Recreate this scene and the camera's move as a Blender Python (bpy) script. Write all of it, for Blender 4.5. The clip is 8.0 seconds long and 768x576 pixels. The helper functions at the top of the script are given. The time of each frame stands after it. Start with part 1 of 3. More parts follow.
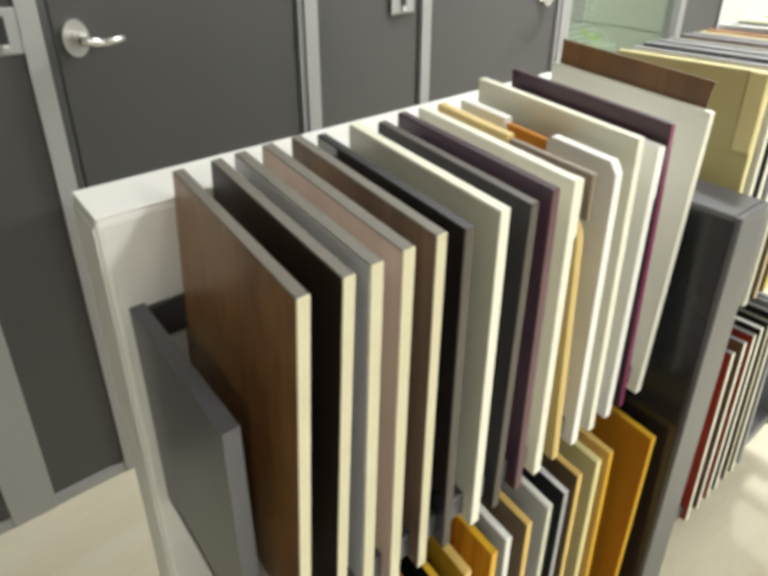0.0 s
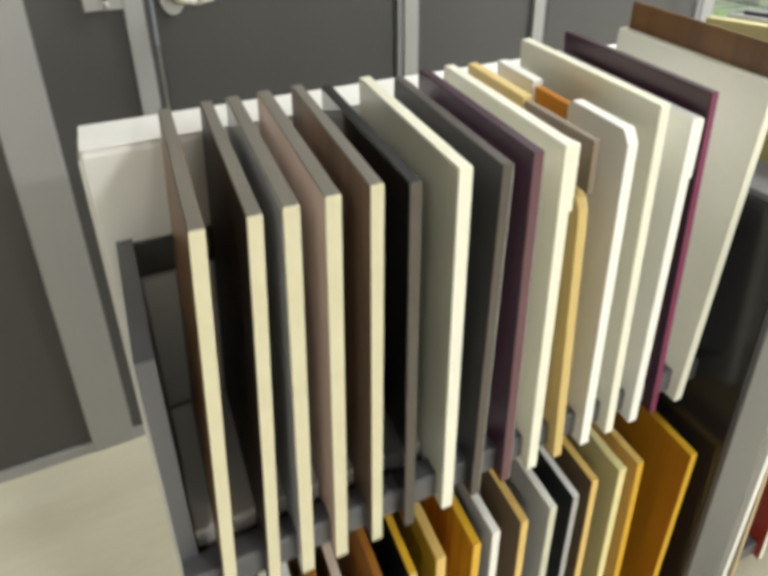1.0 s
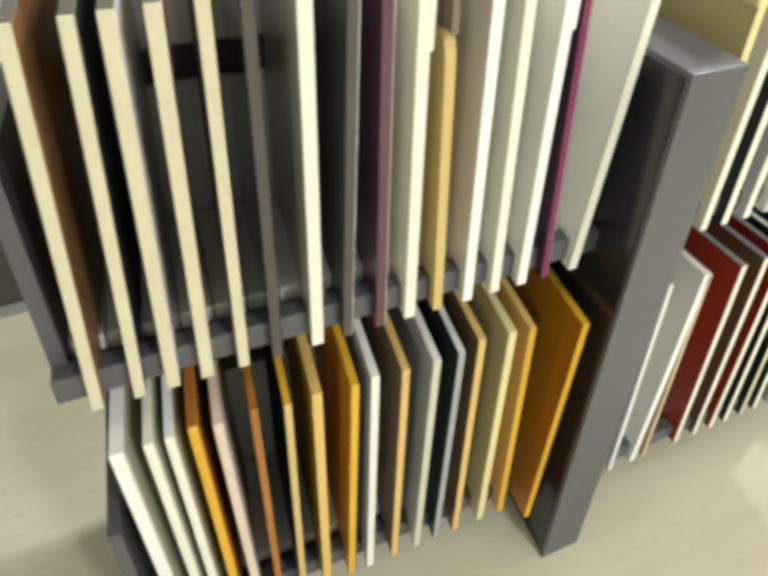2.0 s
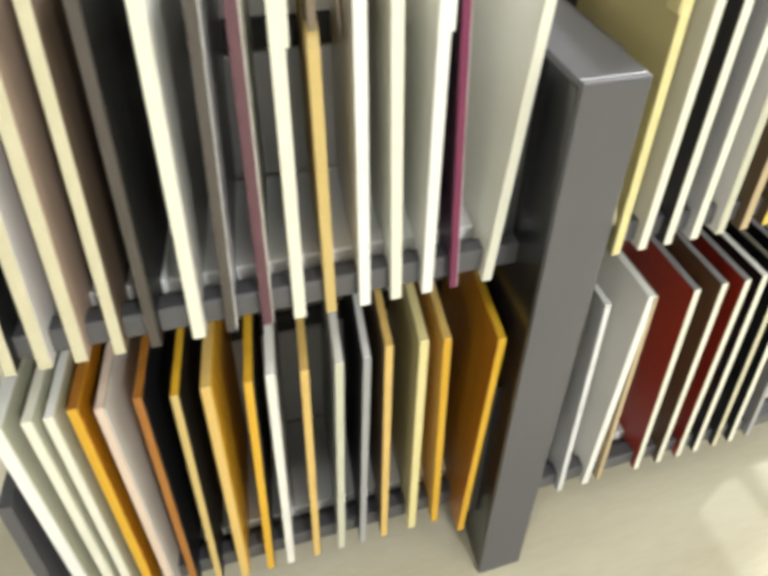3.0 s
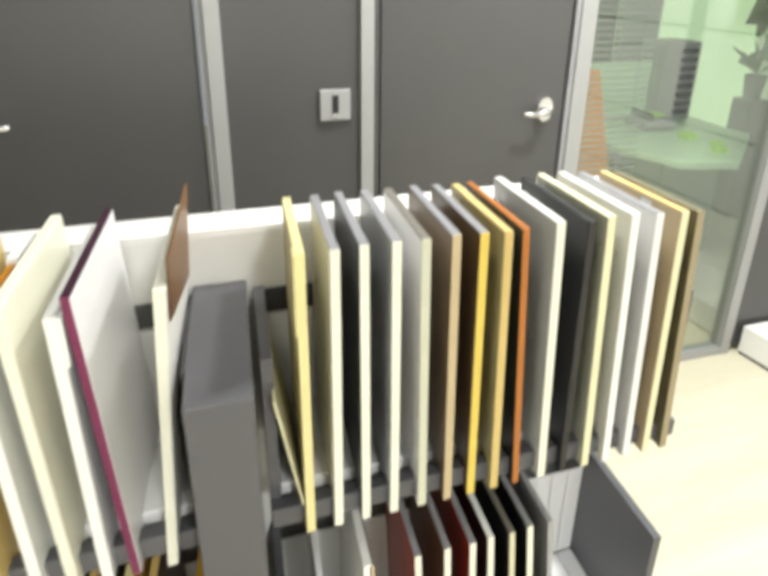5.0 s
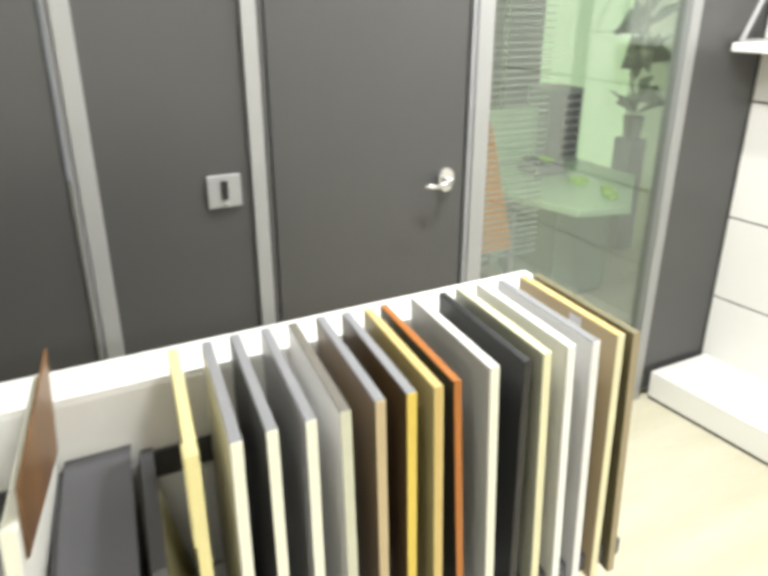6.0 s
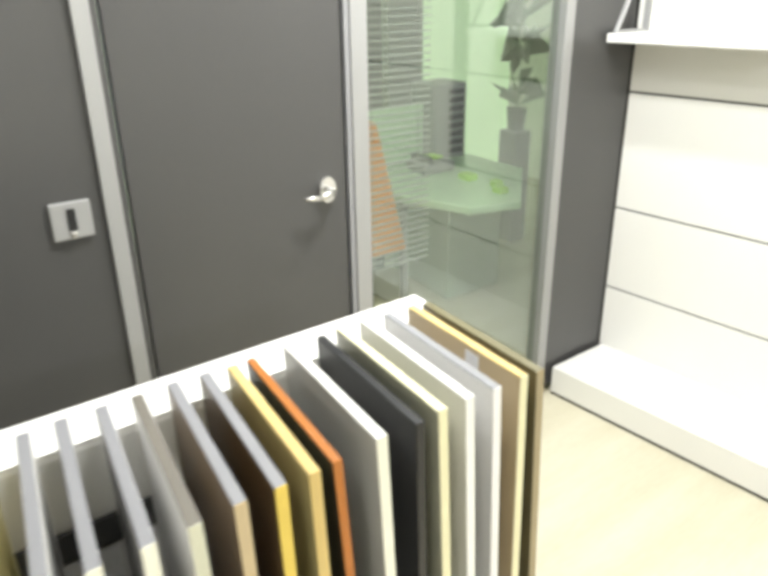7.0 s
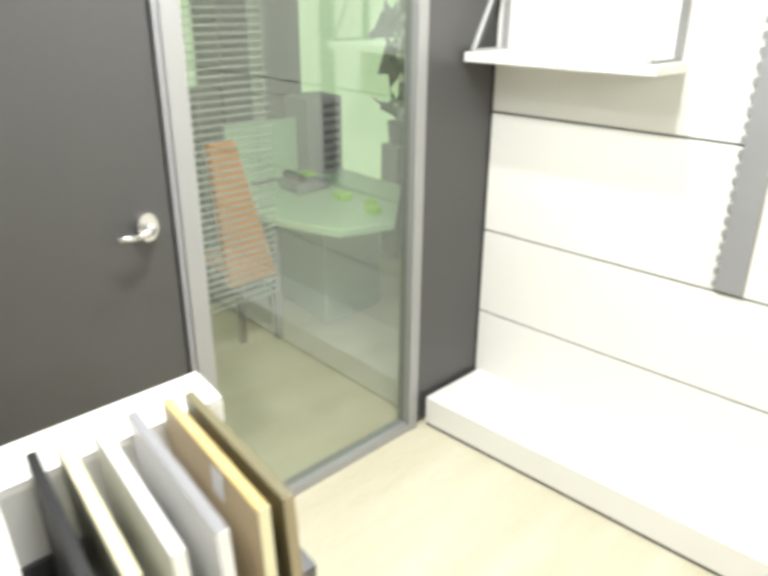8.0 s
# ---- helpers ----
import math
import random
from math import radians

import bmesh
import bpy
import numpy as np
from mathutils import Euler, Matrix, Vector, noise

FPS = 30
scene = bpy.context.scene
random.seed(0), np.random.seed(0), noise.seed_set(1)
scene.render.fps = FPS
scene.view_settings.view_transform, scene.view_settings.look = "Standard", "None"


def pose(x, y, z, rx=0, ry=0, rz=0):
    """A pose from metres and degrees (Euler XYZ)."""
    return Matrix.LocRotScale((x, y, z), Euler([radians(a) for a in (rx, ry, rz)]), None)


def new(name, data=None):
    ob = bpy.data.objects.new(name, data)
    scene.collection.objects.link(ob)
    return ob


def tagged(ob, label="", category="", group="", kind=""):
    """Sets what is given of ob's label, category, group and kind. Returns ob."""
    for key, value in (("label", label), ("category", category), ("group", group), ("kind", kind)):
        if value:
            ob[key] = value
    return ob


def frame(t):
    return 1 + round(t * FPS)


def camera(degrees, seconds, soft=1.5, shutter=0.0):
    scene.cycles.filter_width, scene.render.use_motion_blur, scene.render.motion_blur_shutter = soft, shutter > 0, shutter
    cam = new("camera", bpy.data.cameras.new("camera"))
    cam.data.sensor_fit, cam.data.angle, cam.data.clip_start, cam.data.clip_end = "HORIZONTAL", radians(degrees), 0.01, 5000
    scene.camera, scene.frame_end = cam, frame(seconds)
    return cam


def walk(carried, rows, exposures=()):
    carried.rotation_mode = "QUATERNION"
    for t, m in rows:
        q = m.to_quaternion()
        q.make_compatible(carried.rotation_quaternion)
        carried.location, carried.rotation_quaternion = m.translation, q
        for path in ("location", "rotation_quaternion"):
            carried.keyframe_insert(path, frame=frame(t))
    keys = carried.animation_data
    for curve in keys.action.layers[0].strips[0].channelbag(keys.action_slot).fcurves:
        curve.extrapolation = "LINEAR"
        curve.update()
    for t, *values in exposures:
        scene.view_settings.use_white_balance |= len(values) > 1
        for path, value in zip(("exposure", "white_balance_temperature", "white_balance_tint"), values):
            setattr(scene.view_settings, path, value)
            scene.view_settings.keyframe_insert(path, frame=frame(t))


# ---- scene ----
# Camera: t, x, y, z, then the Euler angles of the pose.
cam = camera(57.87, 8.0, soft=4.2, shutter=0.5)
PATH = [
    (0.0, -0.511, -0.378, 1.406, 60.303, -0.152, -42.385),
    (0.5, -0.424, -0.387, 1.386, 59.365, 1.287, -39.094),
    (1.0, -0.350, -0.475, 1.363, 59.245, 0.662, -29.108),
    (1.5, -0.279, -0.598, 1.339, 56.622, 0.746, -23.266),
    (2.0, -0.216, -0.606, 1.320, 51.015, -1.379, -25.118),
    (3.5, 0.143, -0.729, 1.326, 50.495, -1.081, -16.041),
    (4.0, 0.281, -0.800, 1.350, 54.103, -1.090, -16.738),
    (4.5, 0.373, -0.849, 1.432, 61.122, -0.731, -17.540),
    (6.0, 0.489, -0.621, 1.619, 67.338, -0.083, -28.277),
    (6.5, 0.537, -0.537, 1.623, 66.695, 0.497, -35.163),
    (7.0, 0.616, -0.498, 1.620, 66.926, 0.796, -37.332),
    (7.5, 0.770, -0.456, 1.614, 67.041, -0.225, -40.437),
    (8.0, 0.905, -0.476, 1.648, 67.215, -0.423, -44.420),
]
walk(cam, [(t, pose(x, y, z, a, b, c)) for t, x, y, z, a, b, c in PATH],
     exposures=[(0.0, 0.06), (1.0, 0.03), (2.0, 0.08), (3.5, 0.27), (4.0, 0.36), (4.7, 0.2), (6.0, 0.04), (8.0, 0.04)])

# ---- light ----
world = bpy.data.worlds.new("world")
scene.world = world
world.use_nodes = True
world.node_tree.nodes["Background"].inputs[0].default_value = (0.9, 0.95, 1.0, 1)
world.node_tree.nodes["Background"].inputs[1].default_value = 0.3

# The rack's boards stand at a slant to its long side: the plan's own axes.
PLAN = Matrix(((0.81, 0.13, 0), (0, 1, 0), (0, 0, 1.1))).to_4x4()
WALL_Y, WALL_TURN = 1.172, 0.0


def on_wall(s, d, z):
    """Along the partition, out of it (away from the room), up."""
    c, n = math.cos(WALL_TURN), math.sin(WALL_TURN)
    return s * c - d * n, WALL_Y + s * n + d * c, z


def lamp(x, y, z, size, watts, tint=(0.985, 1.0, 0.985)):
    data = bpy.data.lights.new("unseen_lamp", "AREA")
    data.shape, data.size, data.energy, data.color = "DISK", size, watts, tint
    ob = new("unseen_lamp", data)
    ob.location = PLAN @ Vector((x, y, z))
    return ob


CEILING = 2.45
# Unseen lamps; the third and last follow cast shadows, the others are added fill.
LAMPS = [(-2.2, -2.6, 36, 0.4), (0.2, -0.5, 4, 0.2), (1.35, 0.72, 12, 0.08), (1.4, -3.2, 108, 0.4), (2.4, -2.0, 8, 0.4), (2.1, 0.45, 42, 0.2), (2.75, 0.70, 22, 0.1)]
for lx, ly, watts, wide in LAMPS:
    lamp(lx, ly, CEILING - 0.06, wide, watts)


# ---- materials ----
def material(name, colour, rough=0.5, metal=0.0, second=None, scale=6.0, stretch=(1, 1, 1), bump=0.02, grain=120.0, mix=0.5, coat=0.0, span=(0.3, 0.92)):
    """A principled surface with two scales of variation: broad clouds between two colours, and a fine grain."""
    m = bpy.data.materials.new(name)
    m.use_nodes = True
    n, ln = m.node_tree.nodes, m.node_tree.links
    p = n["Principled BSDF"]
    co = n.new("ShaderNodeTexCoord")
    mp = n.new("ShaderNodeMapping")
    mp.inputs["Scale"].default_value = stretch
    ln.new(co.outputs["Object"], mp.inputs["Vector"])
    big = n.new("ShaderNodeTexNoise")
    big.inputs["Scale"].default_value, big.inputs["Detail"].default_value = scale, 5
    ln.new(mp.outputs[0], big.inputs["Vector"])
    fine = n.new("ShaderNodeTexNoise")
    fine.inputs["Scale"].default_value, fine.inputs["Detail"].default_value = grain, 3
    ln.new(mp.outputs[0], fine.inputs["Vector"])
    add = n.new("ShaderNodeMath")
    add.operation = "MULTIPLY_ADD"
    ln.new(fine.outputs["Fac"], add.inputs[0])
    add.inputs[1].default_value = 0.35
    ln.new(big.outputs["Fac"], add.inputs[2])
    ramp = n.new("ShaderNodeValToRGB")
    ramp.color_ramp.elements[0].position, ramp.color_ramp.elements[1].position = span
    second = second or tuple(c * 0.9 for c in colour)
    ramp.color_ramp.elements[0].color = (*second, 1)
    ramp.color_ramp.elements[1].color = (*colour, 1)
    ln.new(add.outputs[0], ramp.inputs[0])
    out = ramp.outputs[0]
    ln.new(out, p.inputs["Base Color"])
    p.inputs["Metallic"].default_value = metal
    rr = n.new("ShaderNodeMapRange")
    rr.inputs["To Min"].default_value, rr.inputs["To Max"].default_value = max(0.03, rough - 0.06), min(1, rough + 0.08)
    ln.new(big.outputs["Fac"], rr.inputs["Value"])
    ln.new(rr.outputs[0], p.inputs["Roughness"])
    p.inputs["Coat Weight"].default_value = coat
    bp = n.new("ShaderNodeBump")
    bp.inputs["Strength"].default_value, bp.inputs["Distance"].default_value = bump * 5, 0.002
    ln.new(fine.outputs["Fac"], bp.inputs["Height"])
    ln.new(bp.outputs[0], p.inputs["Normal"])
    return m


def wood(name, light, dark, rough=0.45, scale=14.0, along=0.06, coat=0.0):
    """Veneer with its grain upright."""
    return material(name, light, rough, 0, dark, scale, (1, 1, along), 0.03, 70, coat=coat, span=(0.52, 0.82))


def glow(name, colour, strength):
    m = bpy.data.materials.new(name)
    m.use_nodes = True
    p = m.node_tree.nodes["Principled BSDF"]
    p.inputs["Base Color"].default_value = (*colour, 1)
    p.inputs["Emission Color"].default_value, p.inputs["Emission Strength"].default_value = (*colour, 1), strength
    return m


def pane_glass(name, tint, gloss):
    m = bpy.data.materials.new(name)
    m.use_nodes = True
    n, ln = m.node_tree.nodes, m.node_tree.links
    n.remove(n["Principled BSDF"])
    a, b, mx = n.new("ShaderNodeBsdfTransparent"), n.new("ShaderNodeBsdfGlossy"), n.new("ShaderNodeMixShader")
    a.inputs[0].default_value, b.inputs[0].default_value, b.inputs["Roughness"].default_value = (*tint, 1), (0.95, 1, 0.97, 1), 0.01
    mx.inputs[0].default_value = gloss
    ln.new(a.outputs[0], mx.inputs[1]), ln.new(b.outputs[0], mx.inputs[2])
    ln.new(mx.outputs[0], n["Material Output"].inputs[0])
    return m


WHITE = material("white_laminate", (0.80, 0.79, 0.76), 0.45, second=(0.76, 0.75, 0.72), scale=3)
WALLWHITE = material("white_wall_panel", (0.84, 0.83, 0.79), 0.5, second=(0.80, 0.79, 0.75), scale=2)
CEILMAT = material("ceiling_paint", (0.8, 0.8, 0.78), 0.9)
ALU = material("satin_aluminium", (0.36, 0.36, 0.355), 0.42, 0.25, (0.32, 0.32, 0.32), 3, (1, 1, 0.02), 0.02, 200)
DARKPANEL = material("dark_grey_laminate", (0.072, 0.0705, 0.070), 0.33, 0, (0.060, 0.059, 0.0585), 2.0, (1, 1, 0.2), 0.008, 260)
STEEL = material("grey_powder_coat", (0.106, 0.106, 0.116), 0.36, 0.15, (0.092, 0.092, 0.101), 4, bump=0.003, grain=300)
DARKSTEEL = material("dark_grey_metal", (0.06, 0.06, 0.062), 0.4, 0.3)
PILLARSIDE = material("black_gloss_coat", (0.016, 0.016, 0.017), 0.22, 0.0, bump=0.002, grain=300)
LINER = material("white_ribbed_liner", (0.82, 0.82, 0.83), 0.4, scale=5)
CHROME = material("brushed_nickel", (0.75, 0.74, 0.72), 0.25, 0.9)
BLACK = material("black_plastic", (0.012, 0.012, 0.012), 0.5)
GAP = material("dark_joint", (0.03, 0.03, 0.028), 0.8)
FLOORMAT = material("pale_wood_vinyl", (0.635, 0.60, 0.475), 0.6, 0, (0.49, 0.44, 0.31), 3.2, (0.35, 2.2, 1), 0.015, 60)
GLASS = pane_glass("partition_glass", (0.80, 0.83, 0.79), 0.125)
# Emission stands in for the office's light; no source is built there.
GREENGLOW = glow("glowing_pale_green_wall", (0.65, 0.84, 0.55), 0.75)
GREENPALE = material("pale_green_desk", (0.55, 0.75, 0.5), 0.3)
LIME = material("lime_plastic", (0.45, 0.8, 0.08), 0.4)
ORANGE = material("orange_fabric", (0.75, 0.25, 0.004), 0.8)
GREYBOX = material("grey_plastic", (0.3, 0.3, 0.31), 0.5)
LAMPGLOW = glow("lamp_diffuser", (1.0, 0.97, 0.92), 2.0)

# Board faces and edgings.
PAL = {
    "walnut": wood("walnut_veneer", (0.38, 0.20, 0.082), (0.17, 0.078, 0.028), 0.32, 7, 0.35),
    "black": material("black_laminate", (0.010, 0.010, 0.011), 0.45),
    "gloss_black": material("gloss_black_lacquer", (0.008, 0.008, 0.01), 0.08, coat=0.5),
    "pearl": material("pearl_grey_laminate", (0.80, 0.79, 0.80), 0.3),
    "peach": wood("peach_oak_veneer", (0.56, 0.43, 0.34), (0.48, 0.36, 0.28), 0.5, 16),
    "brown_oak": wood("brown_oak_veneer", (0.21, 0.15, 0.105), (0.11, 0.075, 0.05), 0.5, 20, 0.08),
    "taupe": material("taupe_edging", (0.17, 0.155, 0.13), 0.5),
    "greytop": material("cool_grey_edging", (0.27, 0.27, 0.285), 0.4),
    "cream_edge": material("cream_edging", (0.62, 0.58, 0.42), 0.5, second=(0.56, 0.52, 0.36), scale=30),
    "cream": material("cream_lacquer", (0.81, 0.79, 0.65), 0.3, coat=0.2),
    "ivory": material("ivory_lacquer", (0.80, 0.79, 0.68), 0.35),
    "white": material("white_lacquer", (0.85, 0.85, 0.83), 0.3, coat=0.2),
    "dark": material("anthracite_laminate", (0.018, 0.017, 0.017), 0.45),
    "umber": material("umber_edging", (0.075, 0.063, 0.054), 0.4),
    "plum": material("plum_lacquer", (0.042, 0.012, 0.026), 0.3),
    "plum_edge": material("plum_edging", (0.11, 0.042, 0.06), 0.35),
    "magenta": material("magenta_edging", (0.17, 0.012, 0.07), 0.3),
    "yellow": wood("pale_yellow_veneer", (0.62, 0.47, 0.19), (0.56, 0.41, 0.15), 0.5),
    "lemon": material("lemon_lacquer", (0.75, 0.67, 0.33), 0.4),
    "olive": material("olive_yellow_laminate", (0.56, 0.50, 0.24), 0.45),
    "gold": wood("golden_veneer", (0.74, 0.45, 0.035), (0.64, 0.36, 0.022), 0.4),
    "honey": wood("honey_veneer", (0.72, 0.51, 0.19), (0.64, 0.43, 0.13), 0.45),
    "amber": wood("amber_veneer", (0.56, 0.23, 0.012), (0.44, 0.16, 0.008), 0.35, 8),
    "zebra": wood("striped_gold_veneer", (0.62, 0.33, 0.03), (0.30, 0.12, 0.01), 0.4, 45, 0.02),
    "pinkish": material("pale_pink_edging", (0.70, 0.56, 0.46), 0.5),
    "chestnut": wood("chestnut_veneer", (0.44, 0.19, 0.03), (0.32, 0.12, 0.018), 0.4),
    "mocha": material("mocha_laminate", (0.14, 0.09, 0.045), 0.4, second=(0.11, 0.07, 0.035)),
    "tan": material("tan_edging", (0.52, 0.41, 0.25), 0.5),
    "greige": material("greige_laminate", (0.80, 0.785, 0.74), 0.4),
    "sage": material("sage_grey_laminate", (0.58, 0.58, 0.46), 0.4),
    "copper": material("copper_orange_lacquer", (0.42, 0.14, 0.02), 0.4),
    "red": material("oxblood_lacquer", (0.30, 0.02, 0.009), 0.4),
    "grey": material("mid_grey_laminate", (0.36, 0.36, 0.37), 0.35),
    "silver": material("silver_grey_laminate", (0.72, 0.72, 0.735), 0.3),
    "umber_chip": wood("taupe_brown_veneer", (0.24, 0.185, 0.135), (0.19, 0.145, 0.10), 0.5),
    "walnut_chip": wood("dark_walnut_leaf", (0.20, 0.095, 0.03), (0.11, 0.05, 0.014), 0.4, 12, 0.1),
    "goldedge": material("golden_edging", (0.70, 0.52, 0.10), 0.5),
    "pale": material("pale_cream_edging", (0.76, 0.72, 0.48), 0.5),
    "khaki_edge": material("khaki_edging", (0.34, 0.28, 0.17), 0.5),
    "khaki": material("khaki_laminate", (0.17, 0.15, 0.08), 0.4),
}


# ---- mesh helpers ----
def box(bm, x0, x1, y0, y1, z0, z1, bevel=0.0, lean=0.0, wall=False, seg=2):
    """A box; lean moves its top along x. wall: in the partition's own axes."""
    start = len(bm.verts)
    made = bmesh.ops.create_cube(bm, size=1)["verts"]
    for v in made:
        v.co = Vector((x0 + (v.co.x + 0.5) * (x1 - x0), y0 + (v.co.y + 0.5) * (y1 - y0), z0 + (v.co.z + 0.5) * (z1 - z0)))
    if bevel:
        edges = {e for v in made for e in v.link_edges}
        made = [g for g in bmesh.ops.bevel(bm, geom=list(edges), offset=bevel, segments=seg, affect="EDGES", profile=0.5)["verts"]]
        made = list({v for f in bm.faces for v in f.verts if v in set(made)}) if made else []
    bm.verts.ensure_lookup_table()
    for v in bm.verts[start:] if not bevel else made:
        if lean:
            v.co.x += lean * (v.co.z - z0) / (z1 - z0)
        if wall:
            v.co = Vector(on_wall(*v.co))
    return bm


def rod(bm, a, b, r, n=12, r2=None, wall=False):
    a, b = Vector(a), Vector(b)
    m = Matrix.Translation((a + b) / 2) @ (b - a).to_track_quat("Z", "Y").to_matrix().to_4x4()
    made = bmesh.ops.create_cone(bm, cap_ends=True, segments=n, radius1=r, radius2=r if r2 is None else r2, depth=(b - a).length, matrix=m)["verts"]
    if wall:
        for v in made:
            v.co = Vector(on_wall(*v.co))
    return bm


def prism(bm, outline, x0, x1):
    """A plate across x whose outline is given as (y, z)."""
    a = [bm.verts.new((x0, y, z)) for y, z in outline]
    b = [bm.verts.new((x1, y, z)) for y, z in outline]
    bm.faces.new(a), bm.faces.new(list(reversed(b)))
    for i in range(len(a)):
        j = (i + 1) % len(a)
        bm.faces.new((a[j], a[i], b[i], b[j]))
    bmesh.ops.recalc_face_normals(bm, faces=bm.faces)
    return bm


def part(name, bm, mat, parent=None, label="", smooth=False):
    """Links a bmesh, drawn in the plan's axes, as one mesh object: a thing, or a part of parent."""
    bmesh.ops.transform(bm, matrix=PLAN, verts=bm.verts)
    bmesh.ops.recalc_face_normals(bm, faces=bm.faces)
    if parent is None:
        xs, ys, zs = zip(*[v.co for v in bm.verts])
        origin = Vector(((min(xs) + max(xs)) / 2, (min(ys) + max(ys)) / 2, min(zs)))
    else:
        origin = Vector(parent["base"])
    bmesh.ops.translate(bm, verts=bm.verts, vec=-origin)
    me = bpy.data.meshes.new(name)
    bm.to_mesh(me)
    bm.free()
    me.materials.append(mat)
    if smooth:
        me.polygons.foreach_set("use_smooth", [True] * len(me.polygons))
    ob = new(name, me)
    ob["base"] = tuple(origin)
    if parent is None:
        ob.location = origin
    else:
        ob.parent = parent
    if label:
        ob["label"] = label
    return ob


def B(*a, **k):
    return box(bmesh.new(), *a, **k)


def square(bm):
    """Turns a piece drawn along y until it stands square to the partition."""
    for v in bm.verts:
        v.co.x -= 0.2 * (v.co.y - WALL_Y)
    return bm


# ---- the room ----
floor = tagged(part("floor", B(-6.5, 6.5, -4.5, 6.5, -0.05, 0), FLOORMAT), "pale beige wood-look vinyl floor", "floor", kind="structure")
ceiling = tagged(part("ceiling", B(-6.5, 5.0, -4.5, 1.23, CEILING, CEILING + 0.1), CEILMAT), "plain white ceiling", "ceiling", kind="structure")
tagged(part("wall_south", B(-6.5, 5.0, -4.6, -4.5, 0, CEILING), WALLWHITE), "plain white wall", "wall", kind="structure")
# Closing wall out of view, added in grey so less light bounces back.
tagged(part("wall_west", B(-6.6, -6.5, -4.5, 1.6, 0, CEILING), GREYBOX), "unseen grey wall limiting bounced light", "wall", kind="structure")

# Office partition: dark panels between aluminium strips.
partition = tagged(part("wall_north", B(-6.5, -3.2, 0.0, 0.06, 0, CEILING, wall=True), DARKPANEL),
                   "dark grey laminate partition with aluminium strips", "partition wall", kind="structure")
RAIL = -0.014
for s0, s1 in ((-3.2, -2.3), (-2.2, -0.645), (-0.51, -0.277), (0.628, 1.105), (3.165, 3.654)):
    part("panel", B(s0, s1, 0.0, 0.05, 0.03, CEILING, wall=True), DARKPANEL, partition)
for s0, s1 in ((-2.3, -2.2), (-0.645, -0.51), (-0.277, -0.225), (0.575, 0.628), (1.105, 1.155), (1.99, 2.06), (3.105, 3.165)):
    part("aluminium_strip", B(s0, s1, RAIL, 0.06, 0.0, CEILING, bevel=0.003, wall=True), ALU, partition)
for s0, s1 in ((-2.2, -0.645), (-0.51, -0.277), (0.628, 1.105), (2.06, 3.105)):
    part("base_strip", B(s0, s1, RAIL + 0.004, 0.055, 0.0, 0.03, wall=True), ALU, partition)
part("corner_joint", B(3.628, 3.638, -0.004, 0.02, 0.12, CEILING, wall=True), GAP, partition)


def door(name, s0, s1, handle_s, way, hz, label):
    d = tagged(part(name, B(s0 + 0.03, s1 - 0.03, 0.004, 0.045, 0.012, 2.2, bevel=0.002, wall=True), DARKPANEL), label, "door", kind="structure")
    for a, b in ((s0, s0 + 0.02), (s1 - 0.02, s1)):
        part("door_frame", B(a, b, -0.006, 0.06, 0, 2.25, bevel=0.002, wall=True), GREYBOX if a > s0 else DARKPANEL, d)
    part("transom", B(s0 + 0.02, s1 - 0.02, 0.0, 0.05, 2.22, CEILING, wall=True), DARKPANEL, d)
    h = part("handle_rose", rod(bmesh.new(), (handle_s, -0.016, hz), (handle_s, 0.006, hz), 0.034, 24, wall=True), CHROME, d, "round nickel rose")
    bm = bmesh.new()
    rod(bm, (handle_s, -0.05, hz), (handle_s, -0.01, hz), 0.011, wall=True)
    rod(bm, (handle_s, -0.048, hz), (handle_s + way * 0.06, -0.052, hz - 0.008), 0.010, r2=0.008, wall=True)
    rod(bm, (handle_s + way * 0.058, -0.052, hz - 0.008), (handle_s + way * 0.115, -0.046, hz - 0.004), 0.008, r2=0.006, wall=True)
    part("lever", bm, CHROME, h, smooth=True)
    part("keyhole", rod(bmesh.new(), (handle_s, -0.053, hz), (handle_s, -0.049, hz), 0.007, wall=True), DARKSTEEL, h)
    return d


door("door_1", -0.225, 0.575, -0.147, 1, 1.038, "closed dark grey office door with nickel lever")
door("door_2", 1.155, 1.99, 1.872, -1, 0.998, "closed dark grey office door beside a glass pane")


def lock_plate(s, z):
    p = tagged(part("lock_plate", B(s - 0.056, s + 0.056, -0.012, 0.0, z - 0.04, z + 0.04, bevel=0.003, wall=True), ALU),
               "satin metal square lock plate on a dark panel", "lock plate", group="lock plates on the partition")
    part("slot", B(s - 0.012, s + 0.012, -0.0145, -0.011, z - 0.02, z + 0.026, wall=True), BLACK, p)
    part("thumb_turn", B(s - 0.008, s + 0.008, -0.02, -0.011, z - 0.034, z - 0.022, bevel=0.002, wall=True), CHROME, p)


lock_plate(1.01, 1.041)
lock_plate(-0.318, 1.062)

window = tagged(part("window_1", B(2.06, 3.105, 0.018, 0.026, 0.03, CEILING, wall=True), GLASS), "full-height clear glass pane in aluminium frame", "glass partition", kind="structure")
window.visible_shadow = False

